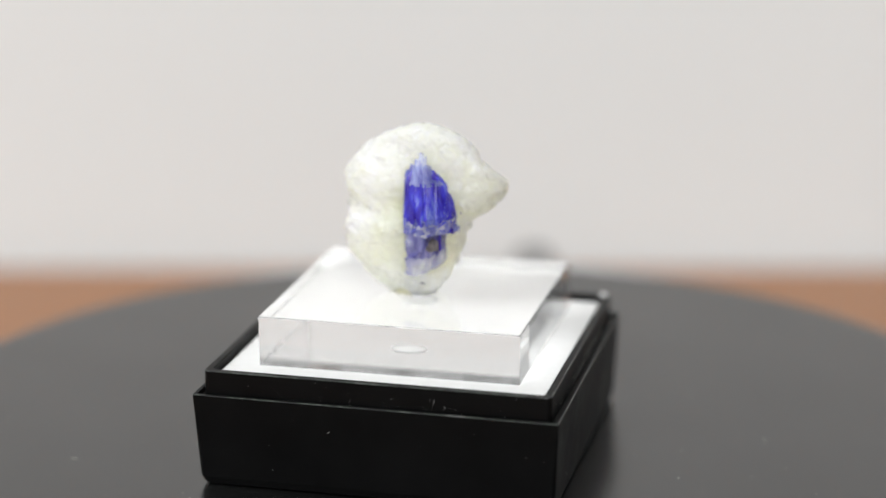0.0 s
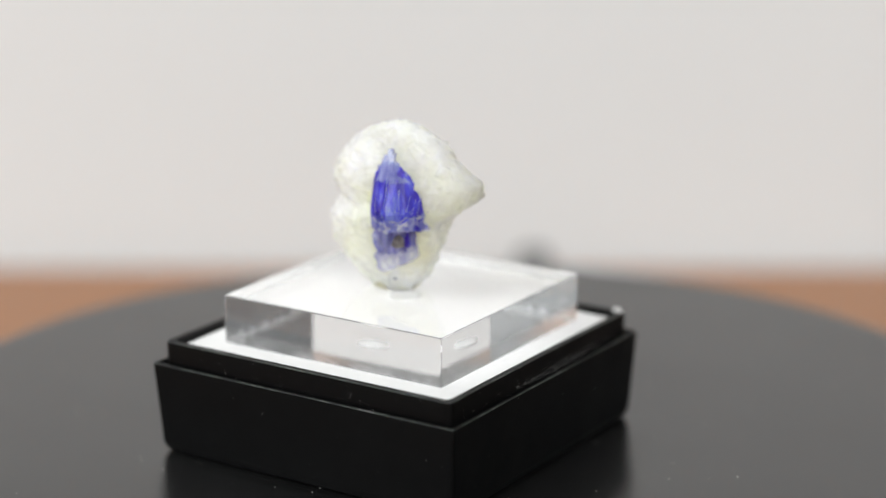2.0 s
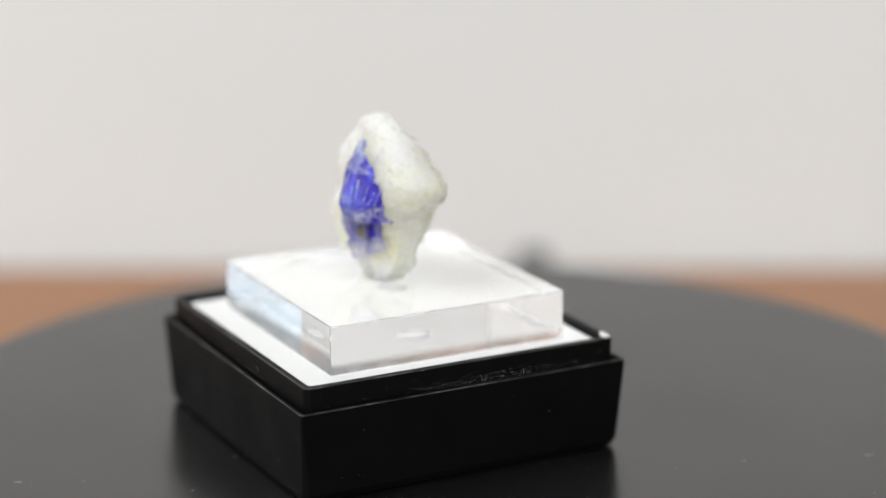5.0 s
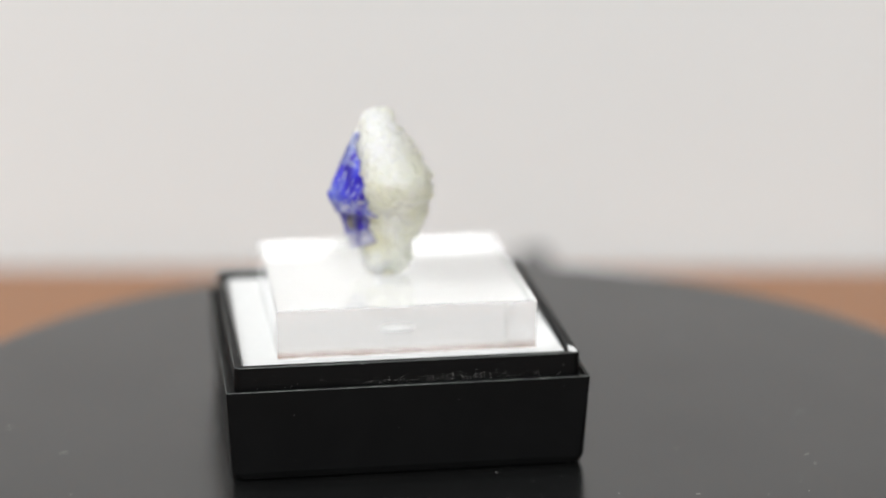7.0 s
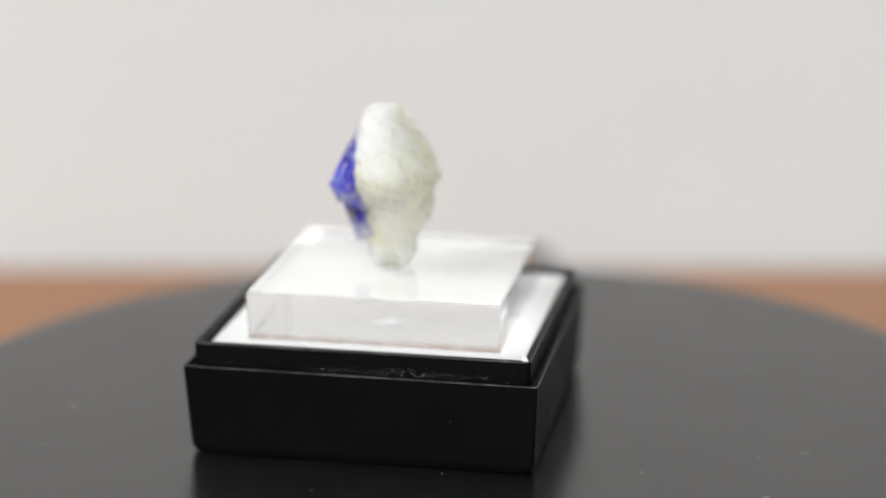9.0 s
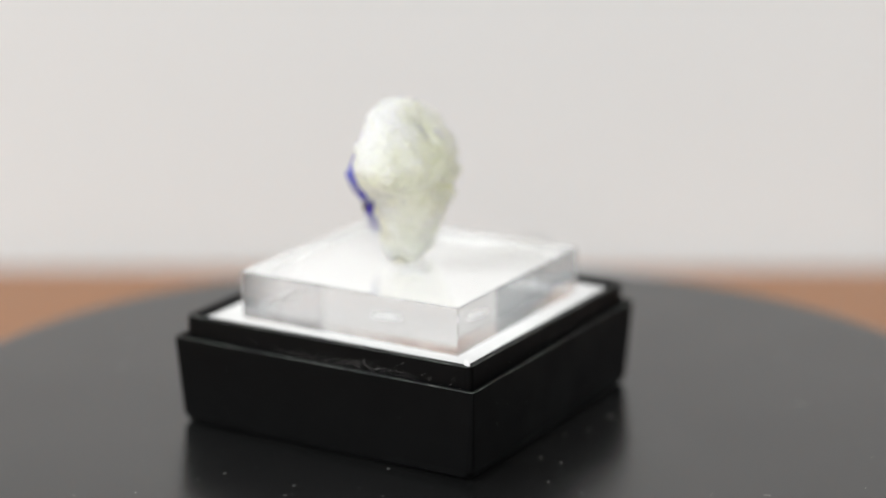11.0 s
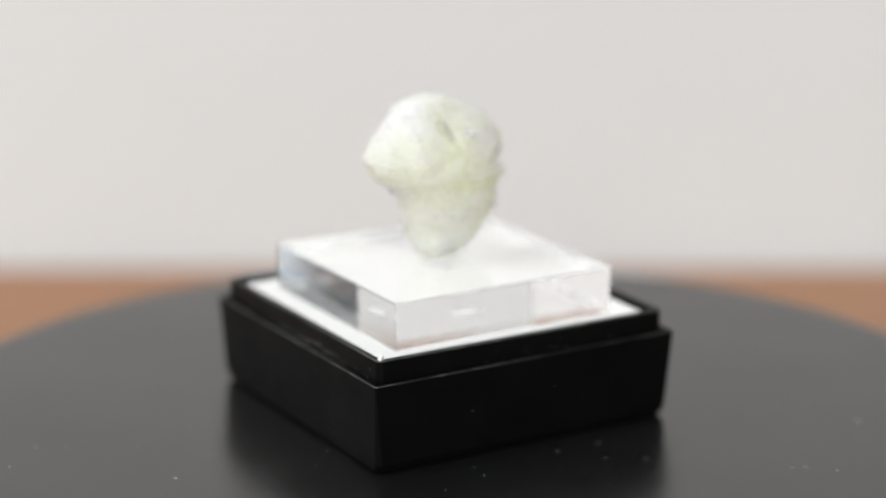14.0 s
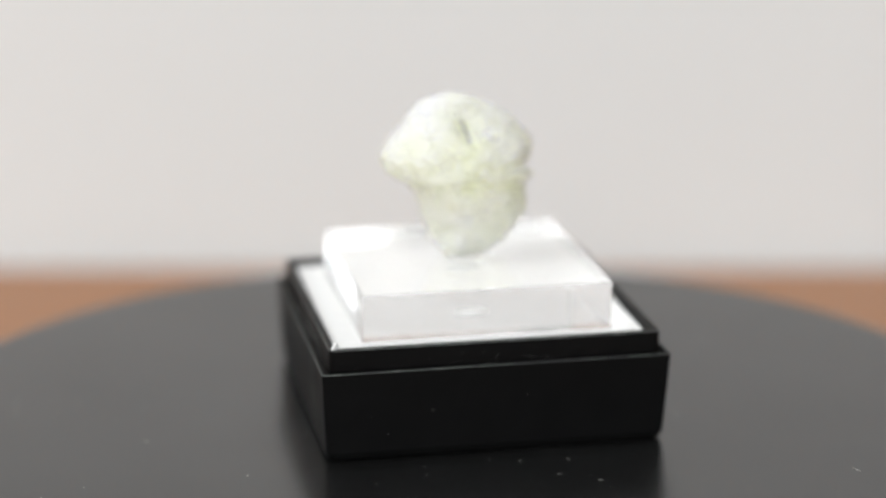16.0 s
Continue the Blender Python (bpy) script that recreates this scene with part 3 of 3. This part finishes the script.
    bm = bmesh.new()
    hull(bm, [Vector((1.2, front_y(LOWER, 1.2, 5.3) + 0.05, 5.3)) + Vector((rnd.uniform(-1, 1) * 0.95, rnd.uniform(-1, 1) * 0.35, rnd.uniform(-1, 1) * 0.65)) for _ in range(16)])
    part("inclusion", mm(bm), M["inclusion"], crystal, "grey-brown inclusion")
    # pale splinters added as painted sparkle on the prism's foot and lower block
    bm = bmesh.new()
    for _ in range(70):
        x = rnd.uniform(-1.05, 3.2)
        z = 6.7 + abs(rnd.gauss(0, 0.85))
        w, h = rnd.uniform(0.05, 0.16), rnd.uniform(0.08, 0.34)
        y = front_y(PRISM, x, z) - 0.08
        hull(bm, [Vector((x + rnd.uniform(-w, w), y + rnd.uniform(-0.12, 0.3), z + rnd.uniform(-h, h))) for _ in range(7)])
    for _ in range(24):
        x, z, w = rnd.uniform(-1.0, 2.3), rnd.uniform(3.2, 6.2), rnd.uniform(0.06, 0.2)
        y = front_y(LOWER, x, z) - 0.1
        hull(bm, [Vector((x + rnd.uniform(-w, w), y + rnd.uniform(-0.1, 0.3), z + rnd.uniform(-w, w))) for _ in range(7)])
    part("splinters", mm(bm), M["crystal_pale"], crystal, "pale blue splinters as painted sparkle", kind="stuff")
    # violet slab that juts out beside the shelf, and a blue facet under it
    for name, mat, at, size, label in (("slab", "crystal_pale", (2.9, -2.95, 6.85), (0.6, 0.42, 0.5), "pale violet jutting slab"),
                                       ("facet", "crystal_deep", (1.8, -2.95, 5.4), (0.45, 0.45, 0.75), "deep blue facet")):
        bm = bmesh.new()
        hull(bm, [Vector(at) + Vector([size[k] * rnd.choice((-1, 1)) * rnd.uniform(0.75, 1) for k in range(3)]) for _ in range(22)])
        part(name, mm(bm), M[mat], crystal, label)
    # glassy white chips in the rock beside the crystal
    for at, size, turn in (((4.2, -2.7, 8.7), (0.5, 0.4, 1.1), 20), ((4.7, -2.5, 9.3), (0.5, 0.4, 0.7), 35), ((3.35, -2.0, 11.6), (0.95, 0.35, 0.95), 58)):
        bm = bmesh.new()
        spin = Matrix.Rotation(radians(turn), 3, "Z")
        hull(bm, [Vector(at) + spin @ Vector([size[k] * rnd.choice((-1, 1)) * rnd.uniform(0.6, 1) for k in range(3)]) for _ in range(14)])
        part("quartz_chip", mm(bm), M["quartz"], rock, "glassy white quartz chip")
    # mounting wax squeezed out under the foot
    bm = bmesh.new()
    rows = []
    for k in range(6):
        f = (1.0, 1.06, 1.05, 0.98, 0.85, 0.6)[k]
        z = (0.0, 0.06, 0.2, 0.33, 0.42, 0.46)[k]
        row = []
        for i in range(48):
            t = 2 * math.pi * i / 48
            w = f * (1 + 0.16 * noise.noise(Vector((math.cos(t) * 2, math.sin(t) * 2, 3.1))))
            row.append(bm.verts.new((-0.2 + 1.95 * w * math.cos(t), -0.25 + 1.4 * w * math.sin(t), z * (1 + 0.5 * noise.noise(Vector((math.cos(t) * 1.5, math.sin(t) * 1.5, 7.7)))))))
        rows.append(row)
    for a, b in zip(rows, rows[1:]):
        for i in range(48):
            bm.faces.new((a[i], a[(i + 1) % 48], b[(i + 1) % 48], b[i]))
    bm.faces.new(rows[0][::-1])
    bm.faces.new(rows[-1])
    part("mounting_wax", mm(bm), M["wax"], rock, "olive-grey mounting wax", True)
    # grey strip put in to darken the fissure in the back
    bm = bmesh.new()
    hull(bm, [Vector((0.62 + rnd.uniform(-0.16, 0.16) + 0.12 * (z - 12.6), 0.85 + 0.62 * (14.0 - z) + rnd.uniform(-0.1, 0.1), z)) for z in (11.2, 11.8, 12.4, 13.0, 13.5) for _ in range(4)])
    part("grey_fissure_strip", mm(bm), M["fissure_fill"], rock, "grey strip that darkens a fissure")
    bm = bmesh.new()
    hull(bm, [Vector((0.5, -2.25, 1.35)) + Vector((rnd.uniform(-1, 1) * 0.28, rnd.uniform(-1, 1) * 0.3, rnd.uniform(-1, 1) * 0.12)) for _ in range(14)])
    part("dark_speck", mm(bm), M["speck"], rock, "tiny black speck")
    return rock


def thing_part(name, parent, label):
    ob = tagged(new(name), label)
    ob.parent = parent
    return ob


build_room()
platter = build_turntable()
box, foam = build_box()
block = build_block()
rock = build_mineral()


def motions():
    times = [i * 0.5 for i in range(33)]
    on = pose(*BOX_AT, 0, 0, 0, BOX_TURN) @ pose(*BLOCK_AT, FOAM_Z)
    walk(platter, [(t, pose(0, 0, 0, 0, 0, SPIN * t)) for t in times])
    walk(box, [(t, carried_pose(*BOX_AT, 0, BOX_TURN, t)) for t in times])
    walk(foam, [(t, carried_pose(*BOX_AT, FOAM_Z, BOX_TURN, t)) for t in times])
    walk(block, [(t, carried_pose(on.translation.x, on.translation.y, FOAM_Z, BOX_TURN, t)) for t in times])
    walk(rock, [(t, carried_pose(*ROCK_AT, BLOCK_Z, 0, t)) for t in times])


motions()
